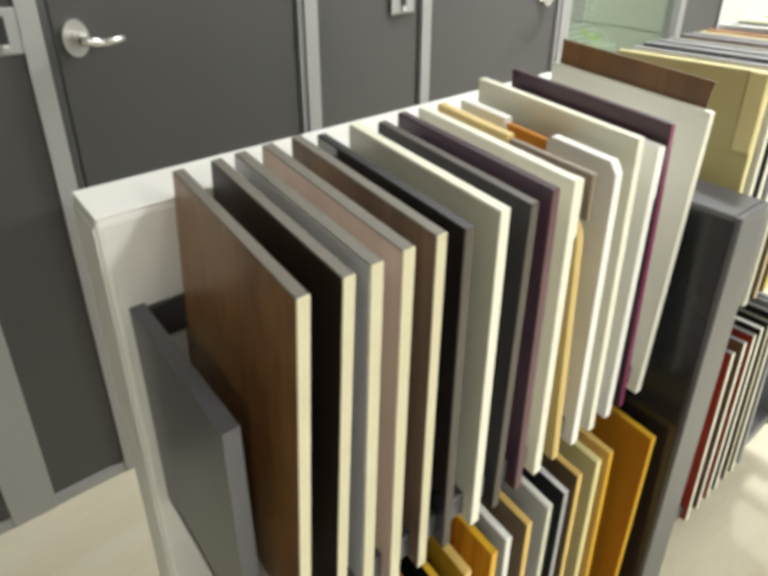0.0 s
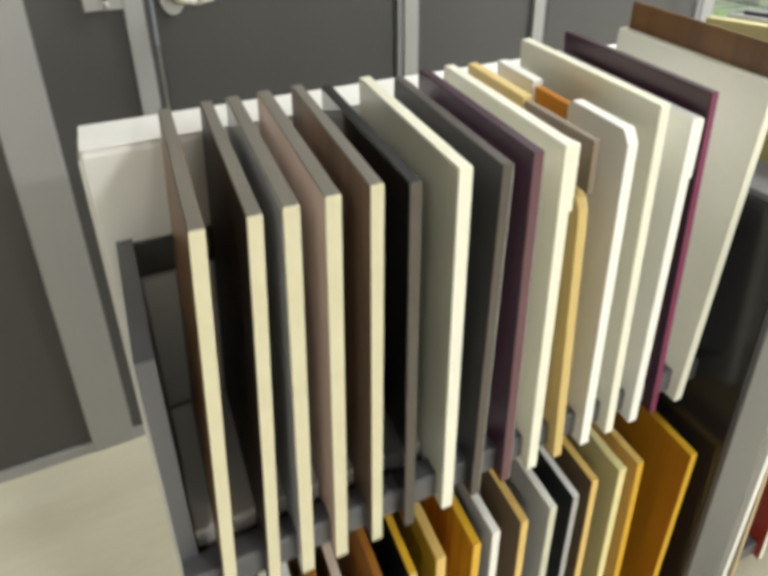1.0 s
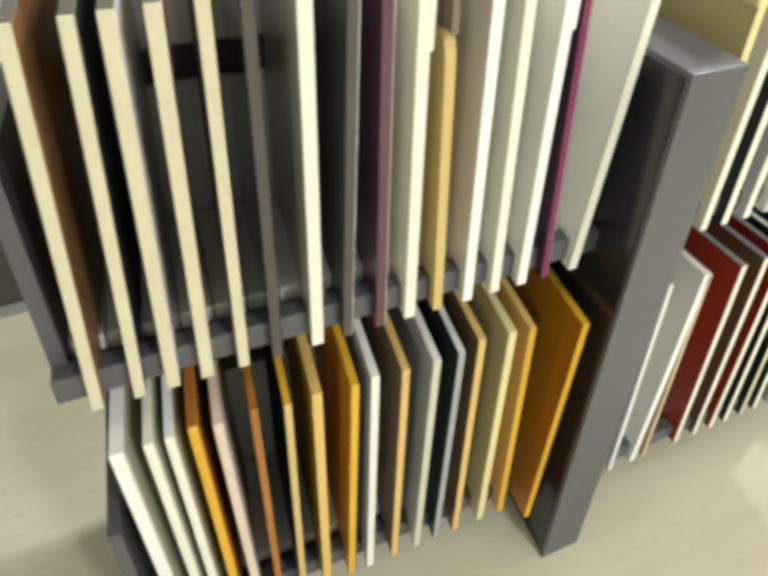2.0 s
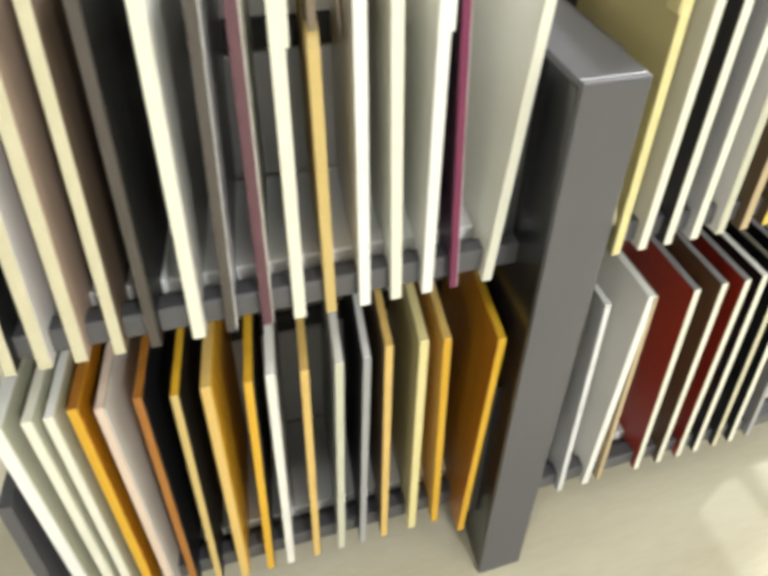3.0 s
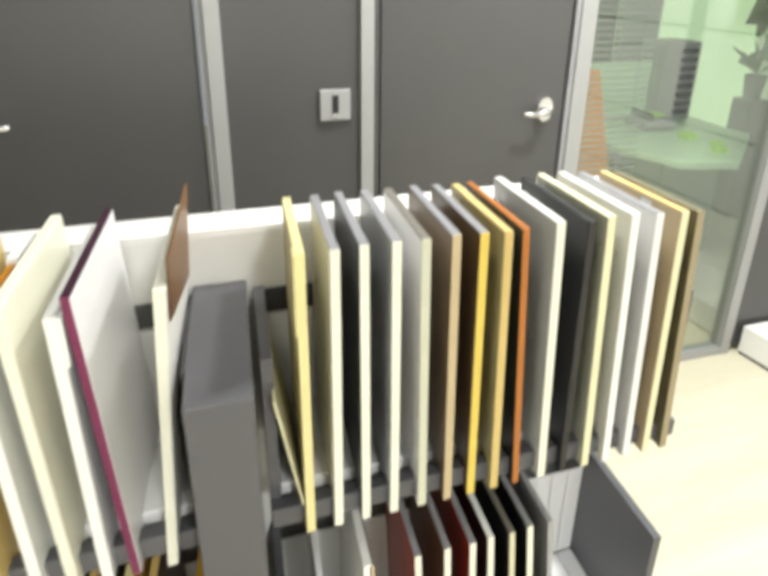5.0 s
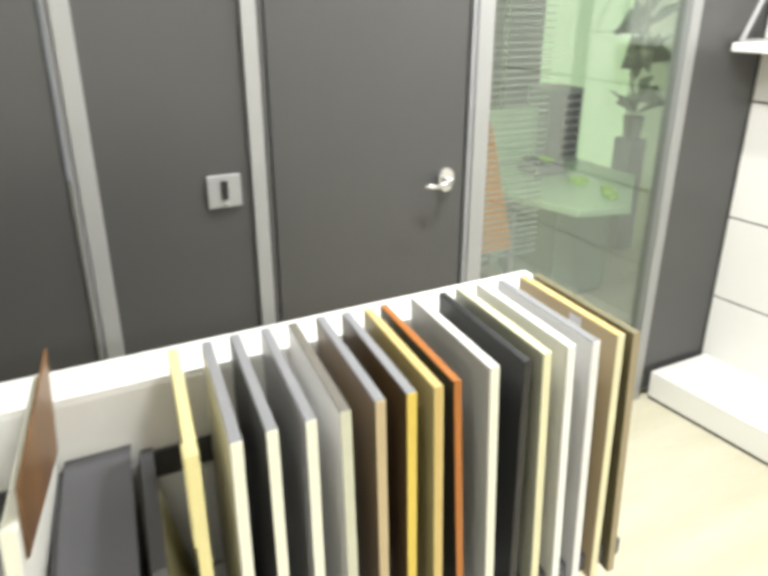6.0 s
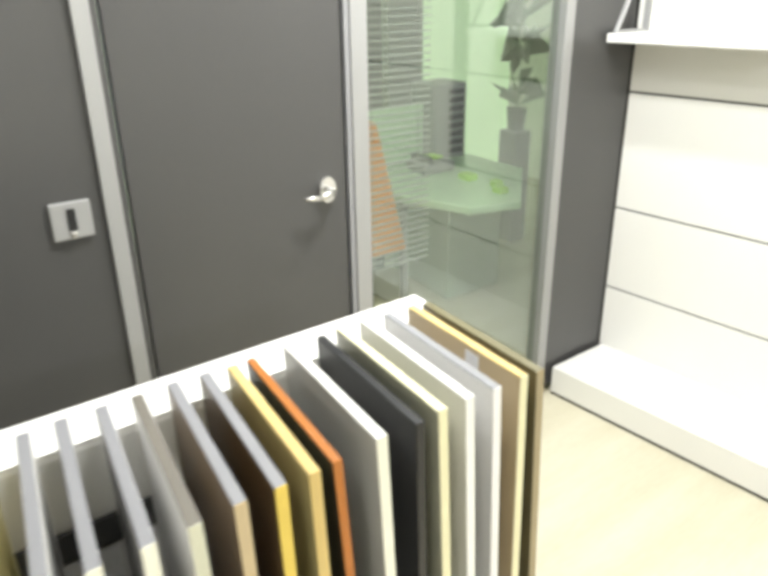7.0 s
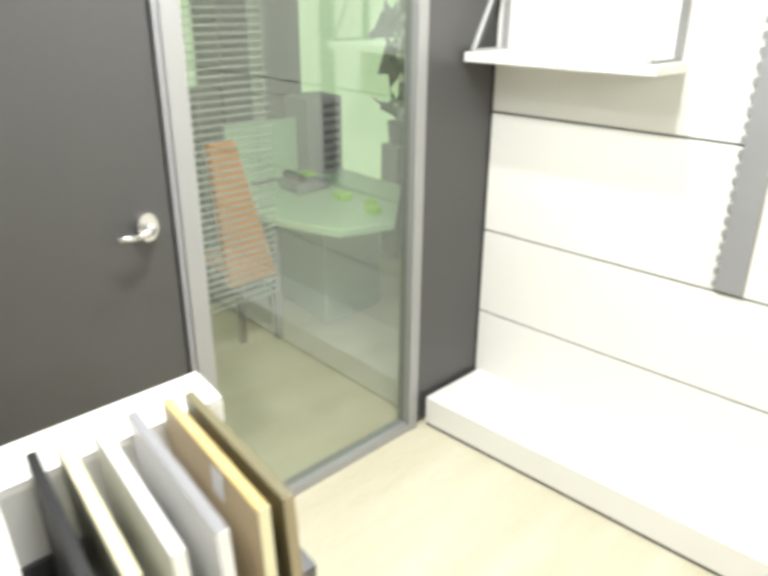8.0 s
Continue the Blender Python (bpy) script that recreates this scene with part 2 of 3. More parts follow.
# White slatted wall with its plinth.
XR = 3.64
east = tagged(part("wall_east", square(B(XR + 0.012, XR + 0.1, -4.5, 1.22, 0, CEILING)), GAP), "white wall of wide horizontal panels with dark joints", "wall", kind="structure")
joints = [0.10, 0.3736, 0.7005, 1.1307, 1.62, 2.1, CEILING]
for z0, z1 in zip(joints, joints[1:]):
    part("panel", square(B(XR, XR + 0.016, -4.5, 1.168, z0 + 0.004, z1 - 0.004, bevel=0.0015)), WALLWHITE, east)
plinth = tagged(part("plinth", square(B(3.212, XR - 0.002, -4.0, 1.150, 0.012, 0.121, bevel=0.003)), WHITE), "long low white display plinth along the slatted wall", "plinth")
# Solid dark strip paints the shadow line where plinth meets floor.
part("toe_shadow_strip", square(B(3.217, XR - 0.003, -4.0, 1.145, 0.0, 0.012)), GAP, plinth)

# Wall shelf on brackets.
shelf = tagged(part("wall_shelf", square(B(3.39, XR, 0.46, 1.155, 1.308, 1.337, bevel=0.003)), WHITE), "white wall shelf on slim triangular brackets", "shelf")
for y in (0.49, 1.125):
    bm = bmesh.new()
    box(bm, XR - 0.02, XR, y - 0.012, y + 0.012, 1.337, 1.72)
    rod(bm, (3.40, y, 1.34), (XR - 0.008, y, 1.66), 0.009)
    box(bm, 3.392, XR - 0.02, y - 0.007, y + 0.007, 1.337, 1.347)
    part("bracket", square(bm), ALU, shelf)

# Notched grey sample strip hung on the wall.
strip = tagged(part("sample_strip", square(B(XR - 0.014, XR - 0.001, 0.165, 0.25, 0.708, 2.1, bevel=0.002)), GREYBOX), "tall grey strip with a notched edge hanging on the slatted wall", "sample strip")
for i in range(36):
    z = 0.72 + i * 0.038
    part("tooth", square(B(XR - 0.014, XR - 0.002, 0.25, 0.262, z, z + 0.02)), GREYBOX, strip)

# Assumed round fittings drawn about the unseen lamps.
for lx, ly, watts, wide in LAMPS:
    rim = tagged(part("assumed_ceiling_light", rod(bmesh.new(), (lx, ly, CEILING - 0.03), (lx, ly, CEILING), 0.05 + wide * 0.6, 32), WHITE), "unseen round white ceiling light, assumed, lit", "ceiling light", group="ceiling lights")
    part("diffuser", rod(bmesh.new(), (lx, ly, CEILING - 0.034), (lx, ly, CEILING - 0.02), 0.03 + wide * 0.6, 32), LAMPGLOW, rim)

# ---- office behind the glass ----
# This wall glows by itself and lights everything behind the glass.
tagged(part("wall_office", B(1.6, 6.4, 3.0, 3.1, 0, CEILING, wall=True), GREENGLOW), "pale green office wall that glows by itself", "wall", kind="structure")
tagged(part("wall_office_side", B(1.9, 2.0, 0.07, 3.0, 0, CEILING, wall=True), WALLWHITE), "plain office wall", "wall", kind="structure")
tagged(part("wall_office_end", B(6.3, 6.4, 0.07, 3.0, 0, CEILING, wall=True), WALLWHITE), "plain office wall", "wall", kind="structure")
tagged(part("ceiling_office", B(1.6, 6.4, 0.07, 3.1, CEILING, CEILING + 0.1, wall=True), CEILMAT), "plain white office ceiling", "ceiling", kind="structure")

# Green with shade put into the colour, for the pedestal and leaves.
GREENSHADE = material("shaded_green", (0.48, 0.58, 0.45), 0.8)
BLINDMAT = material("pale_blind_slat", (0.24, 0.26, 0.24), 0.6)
blind = tagged(part("window_blind", B(2.075, 2.44, 0.07, 0.095, 2.36, 2.42, wall=True), ALU), "pale open Venetian blind behind the glass", "blind")
for i in range(84):
    z = 0.69 + i * 0.02
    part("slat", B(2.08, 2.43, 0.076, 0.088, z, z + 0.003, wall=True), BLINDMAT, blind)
for s_ in (2.14, 2.37):
    part("cord", rod(bmesh.new(), (s_, 0.082, 0.67), (s_, 0.082, 2.4), 0.0015, 6, wall=True), BLINDMAT, blind)

cabinet = tagged(part("tall_cabinet", B(3.17, 3.40, 1.64, 1.95, 0.0, 1.95, bevel=0.004, wall=True), BLACK), "tall black office cabinet", "cabinet")
part("door", B(3.175, 3.395, 1.625, 1.639, 0.05, 1.93, bevel=0.003, wall=True), BLACK, cabinet)
low = tagged(part("low_cabinet", B(2.96, 3.16, 1.64, 1.9, 0.0, 1.08, bevel=0.004, wall=True), BLACK), "low black office cabinet", "cabinet")
part("door", B(2.965, 3.155, 1.625, 1.639, 0.05, 1.06, bevel=0.003, wall=True), BLACK, low)
column = tagged(part("office_column", B(3.92, 4.30, 2.23, 2.5, 0.0, CEILING, bevel=0.004, wall=True), GREYBOX), "grey square column in the office", "column")
part("band", B(3.915, 4.305, 2.22, 2.51, 0.935, 0.95, wall=True), BLACK, column)
DESK = 0.62
locker = tagged(part("drawer_tower", B(3.72, 4.03, 1.45, 1.7, DESK, 1.02, bevel=0.006, wall=True), GREYBOX), "grey paper tray tower standing on the desk", "drawer unit")
for i in range(8):
    part("drawer", B(3.86, 4.0, 1.438, 1.4485, DESK + 0.03 + i * 0.045, DESK + 0.055 + i * 0.045, wall=True), BLACK, locker)
bm = bmesh.new()
ring = [(3.02, 0.98), (3.22, 0.60), (3.56, 0.52), (4.12, 0.98), (4.06, 1.75), (3.02, 1.75)]
low_ring, high_ring = [[bm.verts.new(on_wall(a, b, z)) for a, b in ring] for z in (DESK - 0.035, DESK)]
bm.faces.new(low_ring), bm.faces.new(high_ring)
for i in range(len(ring)):
    j = (i + 1) % len(ring)
    bm.faces.new((low_ring[i], low_ring[j], high_ring[j], high_ring[i]))
bmesh.ops.bevel(bm, geom=list(bm.edges), offset=0.004, segments=1, affect="EDGES")
desk = tagged(part("desk", bm, GREENPALE), "pale desk with papers and office clutter", "desk")
for ds, dd in ((3.10, 1.05), (3.10, 1.68), (3.98, 1.68)):
    part("leg", B(ds - 0.02, ds + 0.02, dd - 0.02, dd + 0.02, 0, DESK - 0.035, wall=True), ALU, desk)
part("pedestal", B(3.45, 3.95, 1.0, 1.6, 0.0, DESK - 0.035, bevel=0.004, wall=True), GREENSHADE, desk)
screen = tagged(part("desk_screen", B(3.12, 3.70, 1.55, 1.58, DESK, 0.92, bevel=0.004, wall=True), GREENPALE), "pale desk divider panel", "divider")
part("foot", B(3.3, 3.5, 1.52, 1.62, DESK, DESK + 0.012, wall=True), ALU, screen)
phone = tagged(part("desk_phone", B(3.40, 3.68, 1.18, 1.40, DESK, DESK + 0.055, bevel=0.02, wall=True), GREYBOX), "grey telephone on a pale desk", "telephone")
part("handset", B(3.43, 3.49, 1.19, 1.38, DESK + 0.055, DESK + 0.085, bevel=0.012, wall=True), BLACK, phone)
part("display", B(3.55, 3.65, 1.28, 1.37, DESK + 0.052, DESK + 0.066, bevel=0.004, wall=True), LIME, phone)
for ps, pd, w in ((3.56, 0.95, 0.09), (3.62, 0.76, 0.06), (3.54, 0.66, 0.07)):
    note = tagged(part("note_block", B(ps, ps + w, pd, pd + w, DESK, DESK + 0.03, bevel=0.003, wall=True), LIME), "small lime green note block on the desk", "note block", group="note blocks")
chair = tagged(part("office_chair", B(2.74, 3.04, 0.96, 1.30, 0.36, 0.43, bevel=0.03, seg=3, wall=True), ORANGE), "orange upholstered office chair", "chair")
bm = B(0.0, 0.40, 0.93, 0.99, 0.36, 0.975, bevel=0.025, seg=3)
for v in bm.verts:
    k = (v.co.z - 0.36) / 0.615
    v.co.x = (2.70 - 0.06 * k) + v.co.x * (0.84 - 0.42 * k)
    v.co = Vector(on_wall(*v.co))
part("backrest", bm, ORANGE, chair)
part("back_post", B(2.78, 2.82, 0.99, 1.02, 0.36, 0.78, wall=True), BLACK, chair)
part("gas_lift", rod(bmesh.new(), (2.88, 1.13, 0.0), (2.88, 1.13, 0.36), 0.025, wall=True), BLACK, chair)
stand = tagged(part("side_cabinet", B(4.60, 4.78, 1.45, 1.62, 0.0, 0.69, bevel=0.006, wall=True), GREYBOX), "plain grey side cabinet in the office", "cabinet")
pot = tagged(part("plant_pot", rod(bmesh.new(), (4.70, 1.54, 0.69), (4.70, 1.54, 0.82), 0.06, 16, 0.08, wall=True), GREYBOX), "dark potted plant on the cabinet", "plant")
rng = random.Random(4)
for i in range(26):
    a, h = rng.uniform(0, 6.28), rng.uniform(0.82, 1.5)
    bm = bmesh.new()
    tip = (4.70 + 0.28 * math.cos(a), 1.54 + 0.22 * math.sin(a), h + rng.uniform(-0.12, 0.12))
    mid = (4.70 + 0.14 * math.cos(a), 1.54 + 0.11 * math.sin(a), h + 0.05)
    side = Vector((-math.sin(a), math.cos(a), 0)) * 0.05
    v = [bm.verts.new(on_wall(*(Vector(p)))) for p in ((4.70, 1.54, h - 0.05), Vector(mid) + side, tip, Vector(mid) - side)]
    bm.faces.new((v[0], v[1], v[2])), bm.faces.new((v[0], v[2], v[3]))
    bmesh.ops.solidify(bm, geom=bm.faces[:], thickness=0.003)
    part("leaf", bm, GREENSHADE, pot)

# ---- the display rack ----
rack_back = tagged(part("back_panel", B(-0.4095, 1.61, 0.295, 0.389, 0.0, 1.014, bevel=0.008, seg=3), WHITE), "thick white upright back panel of the display rack", "display rack")
part("top_cap", B(-0.408, 1.6085, 0.2965, 0.3875, 1.0132, 1.0152, bevel=0.0008), WHITE, rack_back)
part("end_cap", B(-0.412, -0.409, 0.301, 0.383, 0.006, 1.004, bevel=0.001), WHITE, rack_back)
part("end_cap", B(1.6095, 1.6125, 0.301, 0.383, 0.006, 1.004, bevel=0.001), WHITE, rack_back)
part("foot_strip", B(-0.40, 1.60, 0.291, 0.2955, 0.0, 0.05, bevel=0.001), STEEL, rack_back)
pillar = tagged(part("rack_pillar", B(0.5415, 0.6485, -0.06, 0.293, 0.0, 0.922, bevel=0.003), PILLARSIDE), "steel pillar with grey front and glossy black sides", "pillar")
part("front_plate", B(0.54, 0.65, -0.07, -0.0595, 0.0, 0.930, bevel=0.003, seg=3), STEEL, pillar, "grey coated front plate")
part("top_plate", B(0.54, 0.65, -0.0598, 0.293, 0.9215, 0.930, bevel=0.002), STEEL, pillar, "grey coated top plate")


def tray(name, x0, x1, z0, plate_top, label, front, plate_front):
    t = tagged(part(name, B(x0, x1, front + 0.01, 0.294, z0, z0 + 0.012), STEEL), label, "tray")
    part("front_lip", B(x0, x1, front, front + 0.03, z0 - 0.002, z0 + 0.03, bevel=0.003), STEEL, t)
    part("groove", B(x0 + 0.02, x1 - 0.02, front + 0.03, front + 0.05, z0 + 0.012, z0 + 0.016), DARKSTEEL, t)
    part("rear_rail", B(x0, x1, 0.2875, 0.294, plate_top - 0.045, plate_top - 0.004, bevel=0.002), DARKSTEEL, t)
    for a in (x0, x1 - 0.022):
        part("end_plate", prism(bmesh.new(), [(plate_front, z0 - 0.004), (0.294, z0 - 0.004), (0.294, plate_top), (plate_front, plate_top)], a, a + 0.022), STEEL, t)
    step = 0.052
    n = int((x1 - x0 - 0.044) / step)
    for i in range(n):
        a = x0 + 0.022 + i * (x1 - x0 - 0.044) / n
        w = (x1 - x0 - 0.044) / n
        part("liner", B(a + 0.001, a + w - 0.001, front + 0.05, 0.2865, z0 + 0.013, z0 + 0.036, bevel=0.002, seg=1), LINER, t)
        part("back_liner", B(a + 0.001, a + w - 0.001, 0.2895, 0.2937, z0 + 0.037, plate_top - 0.05, bevel=0.002, seg=1), LINER, t)
    return t


tray("upper_tray", -0.389, 0.5505, 0.6535, 0.915, "grey steel tray with white ribbed liner holding sample boards", 0.018, 0.045)
tray("upper_tray", 0.664, 1.605, 0.6535, 0.915, "grey steel tray with white ribbed liner holding sample boards", 0.018, 0.045)
tray("lower_tray", -0.389, 0.5505, 0.112, 0.43, "low grey steel tray with white liner holding wood samples", 0.03, 0.0)
tray("lower_tray", 0.664, 1.625, 0.108, 0.43, "low grey steel tray, part empty, with white ribbed liner", 0.006, 0.0)


def aslant(bm):
    """Turns a board a little in its slot and lifts its far end."""
    first = max(v.co.x for v in bm.verts) < 0.62
    for v in bm.verts:
        v.co.x += (0.05 if first else 0.02) * v.co.y
        v.co.z += (0.042 if first else -0.035) * v.co.y * min(1.0, (v.co.z - 0.1) / 0.4)
    return bm


def board(xb, xt, thick, z0, z1, y0, y1, face, front, top, label, group, back=""):
    """A sample board on edge: its core with the front face, the back face, the front edging and the top edging."""
    h = thick / 2
    lean = xt - xb
    b = tagged(part("sample_board", aslant(B(xb - h, xb + h, y0 + 0.0012, y1, z0, z1 - 0.0012, bevel=0.0008, lean=lean, seg=1)), PAL[face]), label, "sample board", group=group)
    part("front_edging", aslant(B(xb - h + 0.0004, xb + h - 0.0004, y0, y0 + 0.0016, z0 + 0.0005, z1, bevel=0.0006, lean=lean, seg=1)), PAL[front], b)
    part("top_edging", aslant(B(xt - h + 0.0006, xt + h - 0.0006, y0 + 0.0012, y1 - 0.0006, z1 - 0.002, z1, bevel=0.0006, seg=1)), PAL[top], b)
    if back:
        part("back_face", aslant(B(xb + h - 0.0003, xb + h + 0.0009, y0 + 0.0016, y1 - 0.001, z0 + 0.001, z1 - 0.0026, lean=lean)), PAL[back], b)
    return b


def plate(outline, z0, z1, xb, xt, thick, mat, name="sample_board", parent=None):
    """A board of any outline (y, z), leaning from xb at z0 to xt at z1."""
    bm = prism(bmesh.new(), outline, -thick / 2, thick / 2)
    for v in bm.verts:
        v.co.x += xb + (xt - xb) * (v.co.z - z0) / (z1 - z0)
    bmesh.ops.bevel(bm, geom=list(bm.edges), offset=0.0008, segments=1, affect="EDGES")
    return part(name, aslant(bm), mat, parent)


def arc(cy, cz, r, a0, a1, n=6):
    return [(cy + r * math.cos(math.radians(a0 + (a1 - a0) * i / n)), cz + r * math.sin(math.radians(a0 + (a1 - a0) * i / n))) for i in range(n + 1)]


UL, LL, UR, LR = "boards in the upper left tray", "boards in the lower left tray", "boards in the upper right tray", "boards in the lower right tray"
UPPER_BACKS = {5: 'black', 6: 'greige', 7: 'pearl', 8: 'greige', 9: 'greige', 11: 'cream', 12: 'cream', 13: 'silver', 14: 'pearl', 15: 'greige'}
upper_left = [
    (-0.3375, -0.3061, 0.017, 1.034, "walnut", "cream_edge", "taupe", "walnut veneer sample board with cream front edge"),
    (-0.2795, -0.2495, 0.017, 1.035, "black", "cream_edge", "taupe", "black sample board with cream front edge"),
    (-0.2320, -0.2121, 0.019, 1.036, "pearl", "cream_edge", "taupe", "pearl grey sample board with cream front edge"),
    (-0.1821, -0.1669, 0.019, 1.037, "peach", "cream_edge", "taupe", "pale peach oak sample board with cream edge"),
    (-0.1270, -0.1166, 0.017, 1.038, "brown_oak", "cream_edge", "taupe", "brown oak sample board with cream edge"),
    (-0.0745, -0.0700, 0.016, 1.033, "gloss_black", "umber", "black", "glossy black lacquered sample board"),
    (-0.0098, -0.0062, 0.019, 1.036, "cream", "ivory", "cream", "cream lacquered sample board"),
    (0.0405, 0.0530, 0.016, 1.03, "dark", "umber", "umber", "anthracite sample board with umber edge"),
    (0.0981, 0.0969, 0.017, 1.035, "plum", "plum_edge", "plum", "dark plum lacquered sample board"),
    (0.1502, 0.1455, 0.019, 1.035, "cream", "ivory", "ivory", "ivory sample board with a routed front edge"),
    (0.2025, 0.1895, 0.017, 0.976, "yellow", "yellow", "yellow", "pale yellow veneer sample board with a rounded corner"),
    (0.2596, 0.2498, 0.019, 1.035, "white", "white", "white", "white lacquered sample board"),
    (0.3135, 0.2970, 0.018, 1.053, "cream", "ivory", "cream", "tall cream lacquered sample board"),
    (0.3686, 0.3638, 0.019, 1.033, "white", "white", "white", "white sample board with a routed front edge"),
    (0.4168, 0.3890, 0.014, 1.055, "plum", "magenta", "plum", "plum lacquered sample board with magenta edge"),
    (0.4792, 0.5195, 0.018, 1.05, "ivory", "ivory", "ivory", "leaning ivory sample board"),
]
made = {}
for i, (xb, xt, th, z1, face, front, top, label) in enumerate(upper_left):
    if i not in (10, 11):
        made[i] = board(xb, xt, th, 0.645, z1, 0.0, 0.286, face, front, top, label, UL, UPPER_BACKS.get(i, ""))

# Two boards with a window cut into the top, in which a veneer chip sits.
Z0, Z1 = 0.645, 1.034
cut = tagged(plate([(0.0, Z0), (0.284, Z0), (0.284, Z1), (0.14, Z1), (0.14, 0.968), (0.08, 0.894), (0.045, 0.953), *arc(0.035, 0.953, 0.025, 45, 180)], Z0, Z1, 0.2025, 0.1895, 0.017, PAL["yellow"]),
             "pale yellow veneer board with a notched, rounded top", "sample board", group=UL)
chip = plate([(0.003, 0.980), (0.03, 0.981), (0.06, 0.944), (0.08, 0.899), (0.138, 0.968), (0.138, 1.030), (0.003, 1.032)], Z0, Z1, 0.2025, 0.1895, 0.011, PAL["umber_chip"], "veneer_chip", cut)
white_cut = tagged(plate([(0.0, Z0), (0.284, Z0), (0.284, 1.032), (0.19, 1.032), (0.19, 0.968), (0.15, 0.908), (0.112, 0.968), (0.112, 1.027), (0.105, 1.034), (0.01, 1.034), (0.0, 1.022)], Z0, Z1, 0.2596, 0.2498, 0.019, PAL["white"]),
                   "white lacquered board with a notched top", "sample board", group=UL)
plate([(0.114, 0.969), (0.15, 0.912), (0.188, 0.969), (0.188, 1.026), (0.114, 1.026)], Z0, Z1, 0.2596, 0.2498, 0.012, PAL["amber"], "veneer_chip", white_cut)
tall_chip = tagged(plate([(0.02, 1.0), (0.28, 0.942), (0.284, 1.082), (0.012, 1.082)], Z0, Z1, 0.4915, 0.531, 0.004, PAL["walnut_chip"]),
                   "dark brown veneer leaf clipped behind an ivory board", "veneer sample", group="")

# Raised lips along the front of the routed boards.
for i, xt, z0, z1, mat in ((9, 0.1515, 0.968, 1.035, "ivory"), (13, 0.370, 0.968, 1.032, "white")):
    part("routed_lip", B(xt - 0.004, xt + 0.0105, 0.0008, 0.028, z0, z1 - 0.0012, bevel=0.002), PAL[mat], made[i])

upper_right = [
    (0.7383, 0.7375, 0.018, 1.073, "olive", "lemon", "lemon", "lemon yellow sample board with a stepped edge"),
    (0.7943, 0.7957, 0.018, 1.073, "greige", "ivory", "greytop", "greige sample board with ivory front edge"),
    (0.8499, 0.8458, 0.018, 1.075, "dark", "ivory", "greytop", "dark sample board with ivory front edge"),
    (0.9087, 0.9028, 0.018, 1.074, "silver", "ivory", "greytop", "silver grey sample board with ivory edge"),
    (0.9685, 0.9555, 0.018, 1.073, "greige", "sage", "taupe", "textured light grey sample board with tan edge"),
    (1.0242, 1.0115, 0.018, 1.074, "mocha", "tan", "greytop", "mocha brown sample board with tan edge"),
    (1.0768, 1.0646, 0.018, 1.072, "mocha", "goldedge", "greytop", "brown sample board with yellow front edge"),
    (1.1310, 1.1122, 0.018, 1.07, "olive", "yellow", "yellow", "golden olive sample board with pale edge"),
    (1.1823, 1.1462, 0.015, 1.071, "black", "copper", "copper", "black sample board with copper orange edge"),
    (1.2449, 1.2170, 0.019, 1.075, "greige", "ivory", "greige", "greige white sample board"),
    (1.2980, 1.2840, 0.016, 1.07, "black", "dark", "black", "matt black laminate sample board"),
    (1.3545, 1.3248, 0.018, 1.074, "sage", "pale", "pale", "cream sample board with pale lemon edge"),
    (1.4083, 1.3775, 0.018, 1.074, "greige", "white", "white", "plain white lacquered sample board"),
    (1.4620, 1.4339, 0.018, 1.07, "silver", "pearl", "greytop", "pale silver sample board"),
    (1.5140, 1.4928, 0.018, 1.069, "tan", "pale", "yellow", "tan sample board with pale yellow edge"),
    (1.5640, 1.5307, 0.018, 1.066, "khaki", "khaki_edge", "khaki", "khaki sample board at the tray's end"),
]
for i, (xb, xt, th, z1, face, front, top, label) in enumerate(upper_right):
    made[i] = board(xb, xt, th, 0.645, z1, 0.0, 0.272, face, front, top, label, UR)

tagged(plate([(0.01, 0.69), (0.27, 0.69), (0.27, 0.87), (0.01, 0.87)], 0.69, 0.87, 0.726, 0.682, 0.005, PAL["pale"]),
       "thin pale yellow sheet leaning in the tray", "sample sheet", group="")
part("tag", aslant(B(1.4815, 1.4835, 0.085, 0.115, 1.03, 1.062, bevel=0.0005)), PAL["silver"], made[14], "small silver tag")
part("tag", aslant(B(1.4345, 1.4365, 0.10, 0.125, 1.04, 1.064, bevel=0.0005)), PAL["greytop"], made[13], "small grey tag")

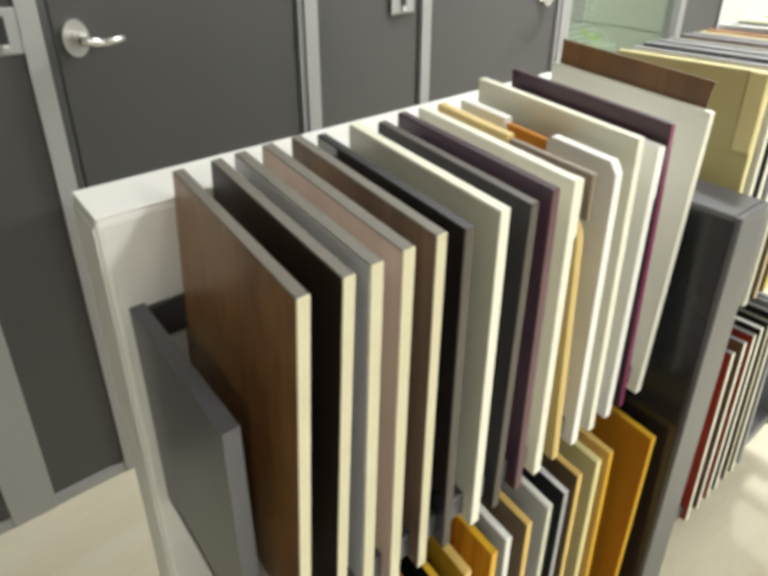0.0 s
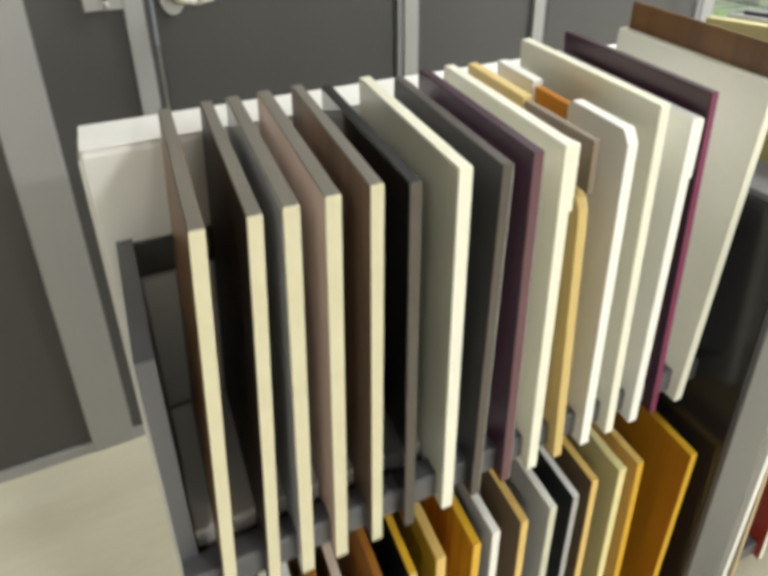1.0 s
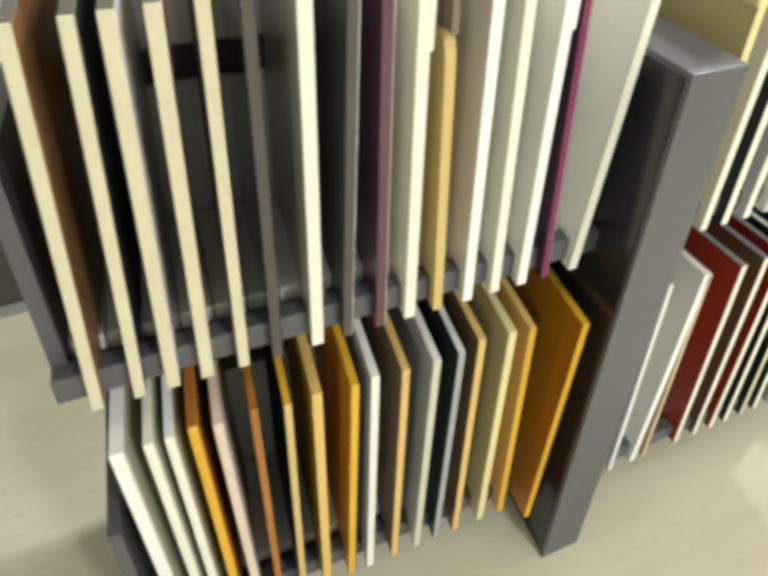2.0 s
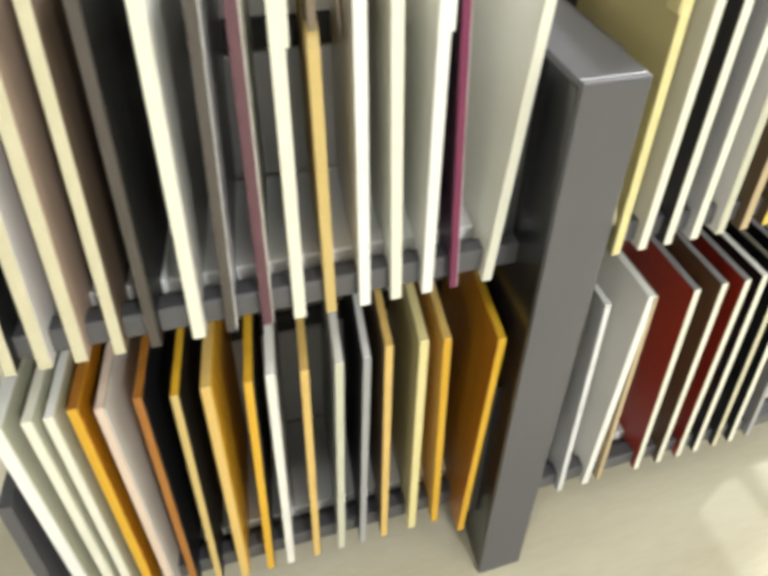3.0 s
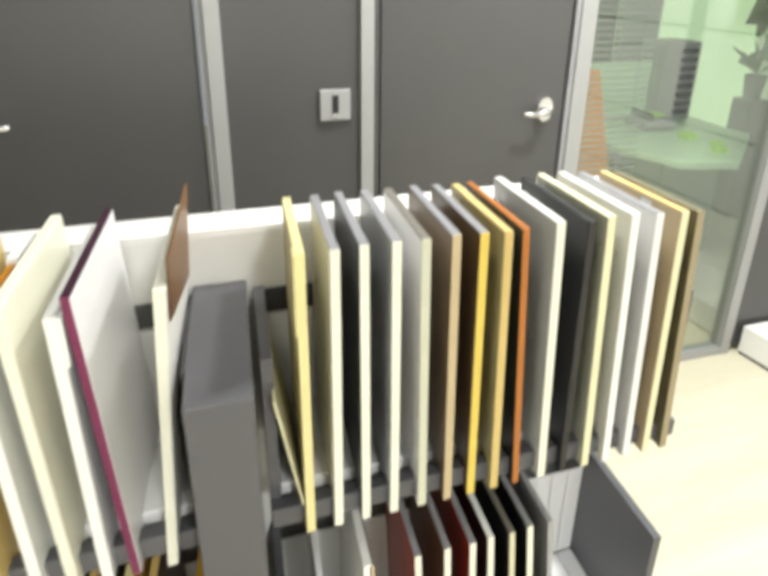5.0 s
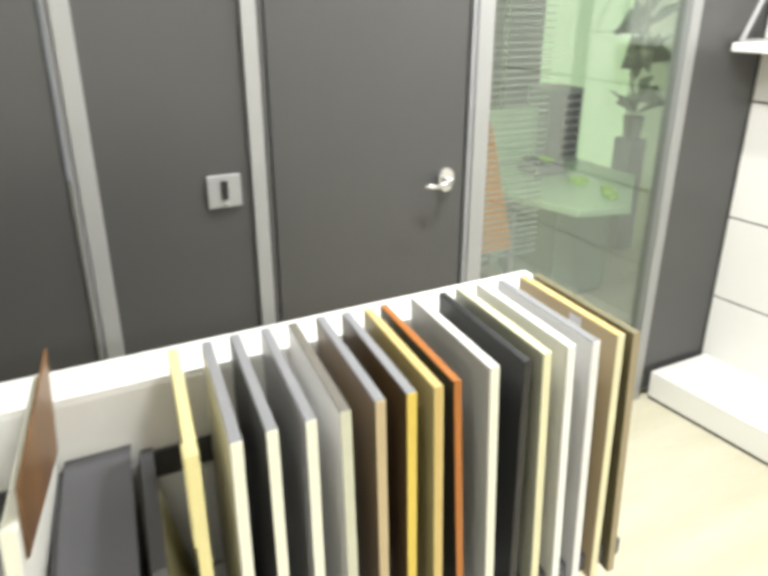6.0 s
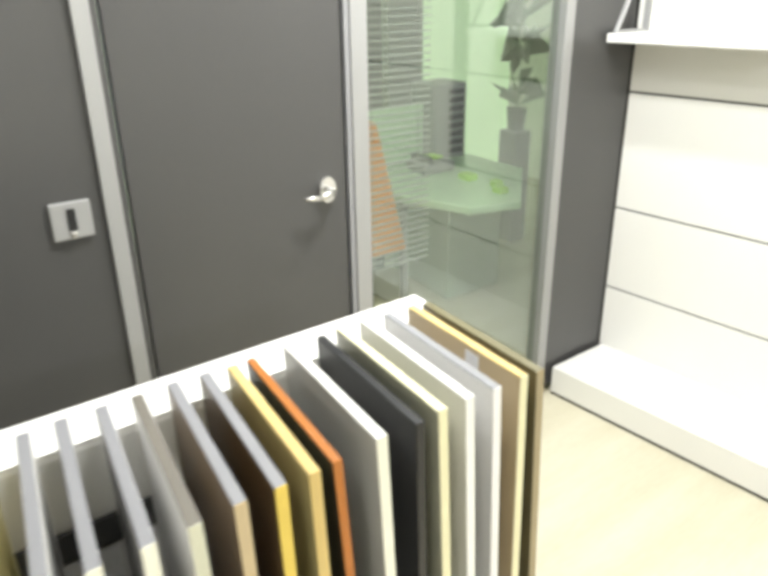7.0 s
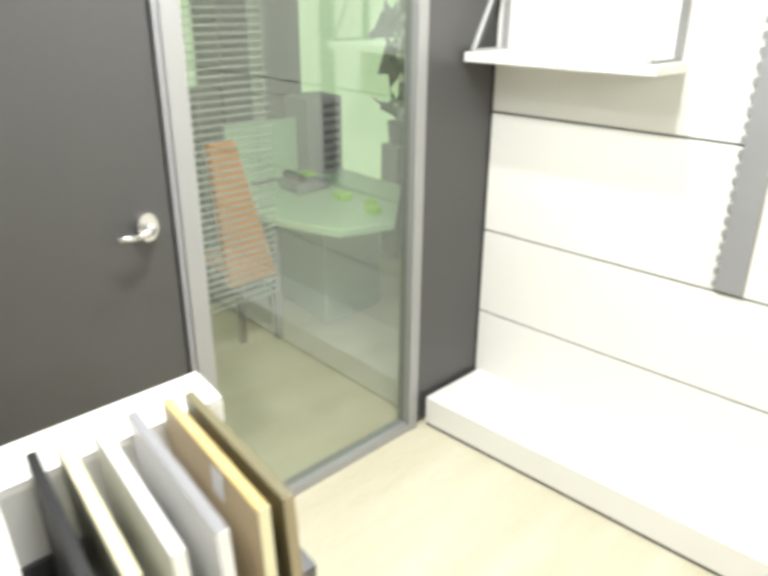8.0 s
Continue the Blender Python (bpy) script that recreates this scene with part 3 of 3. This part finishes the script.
LOWER_BACKS = {3: 'amber', 4: 'greige', 5: 'black', 7: 'gold', 8: 'black', 9: 'greige', 10: 'black', 11: 'grey', 12: 'grey', 13: 'mocha', 14: 'honey', 15: 'umber', 0: 'sage', 1: 'sage', 2: 'sage'}
lower_left = [
    (-0.3130, -0.3350, 0.022, 0.573, "white", "white", "white", "thick white sample board"),
    (-0.2680, -0.2880, 0.016, 0.573, "sage", "ivory", "ivory", "pale sage sample board"),
    (-0.2385, -0.2565, 0.015, 0.572, "ivory", "ivory", "white", "plain ivory lacquered sample board"),
    (-0.2020, -0.2200, 0.016, 0.577, "gold", "gold", "chestnut", "golden veneer sample board"),
    (-0.1635, -0.1825, 0.015, 0.569, "mocha", "pinkish", "pinkish", "brown sample board with pale pink edge"),
    (-0.1190, -0.1230, 0.014, 0.573, "chestnut", "chestnut", "chestnut", "chestnut veneer sample board"),
    (-0.0690, -0.0670, 0.014, 0.563, "black", "yellow", "gold", "black sample board with yellow edge"),
    (-0.0140, -0.0165, 0.018, 0.566, "gold", "honey", "honey", "golden veneer sample board with honey edge"),
    (0.0430, 0.0530, 0.016, 0.558, "zebra", "gold", "gold", "gold striped veneer sample board"),
    (0.0880, 0.0905, 0.016, 0.563, "greige", "greige", "white", "greige white sample board"),
    (0.1490, 0.1500, 0.016, 0.557, "mocha", "honey", "honey", "brown sample board with honey edge"),
    (0.2060, 0.2120, 0.016, 0.556, "greige", "sage", "greige", "greige sample board with sage edge"),
    (0.2560, 0.2630, 0.014, 0.556, "black", "grey", "silver", "black sample board with silver edge"),
    (0.3080, 0.3040, 0.016, 0.568, "mocha", "honey", "honey", "brown sample board with honey edge"),
    (0.3760, 0.3710, 0.018, 0.563, "lemon", "lemon", "lemon", "pale lemon veneer sample board"),
    (0.4340, 0.4170, 0.016, 0.558, "honey", "gold", "honey", "honey veneer sample board"),
    (0.4900, 0.5130, 0.016, 0.568, "amber", "gold", "gold", "large amber veneer sample board"),
]
for i, (xb, xt, th, z1, face, front, top, label) in enumerate(lower_left):
    board(xb, xt, th, 0.112, z1, -0.002 if i < 16 else -0.035, 0.27, face, front, top, label, LL, LOWER_BACKS.get(i, ""))

part("routed_lip", B(0.7255, 0.7375, 0.0008, 0.03, 0.962, 1.0715, bevel=0.002), PAL["lemon"], made[0])
lower_right = [
    (0.7700, 0.7500, 0.014, 0.56, "silver", "silver", "silver", "slim silver grey sample board"),
    (0.8430, 0.8510, 0.018, 0.558, "greige", "white", "white", "white sample board leaning over"),
    (0.8820, 0.8600, 0.012, 0.556, "tan", "tan", "taupe", "thin tan sample board"),
    (0.9950, 0.9620, 0.016, 0.55, "red", "ivory", "greytop", "oxblood red sample board with ivory edge"),
    (1.0620, 1.0300, 0.016, 0.55, "mocha", "ivory", "greytop", "mocha sample board with ivory edge"),
    (1.1230, 1.0900, 0.016, 0.547, "red", "ivory", "greytop", "oxblood red sample board with ivory edge"),
    (1.1770, 1.1330, 0.016, 0.549, "black", "ivory", "white", "black sample board with ivory edge"),
    (1.2385, 1.1855, 0.015, 0.547, "black", "cream_edge", "taupe", "black sample board with cream edge"),
    (1.2900, 1.2300, 0.016, 0.551, "black", "ivory", "greytop", "black sample board with ivory edge"),
    (1.3480, 1.2820, 0.014, 0.55, "grey", "grey", "grey", "plain grey sample board"),
]
for xb, xt, th, z1, face, front, top, label in lower_right:
    board(xb, xt, th, 0.1, z1, -0.008, 0.275, face, front, top, label, LR)
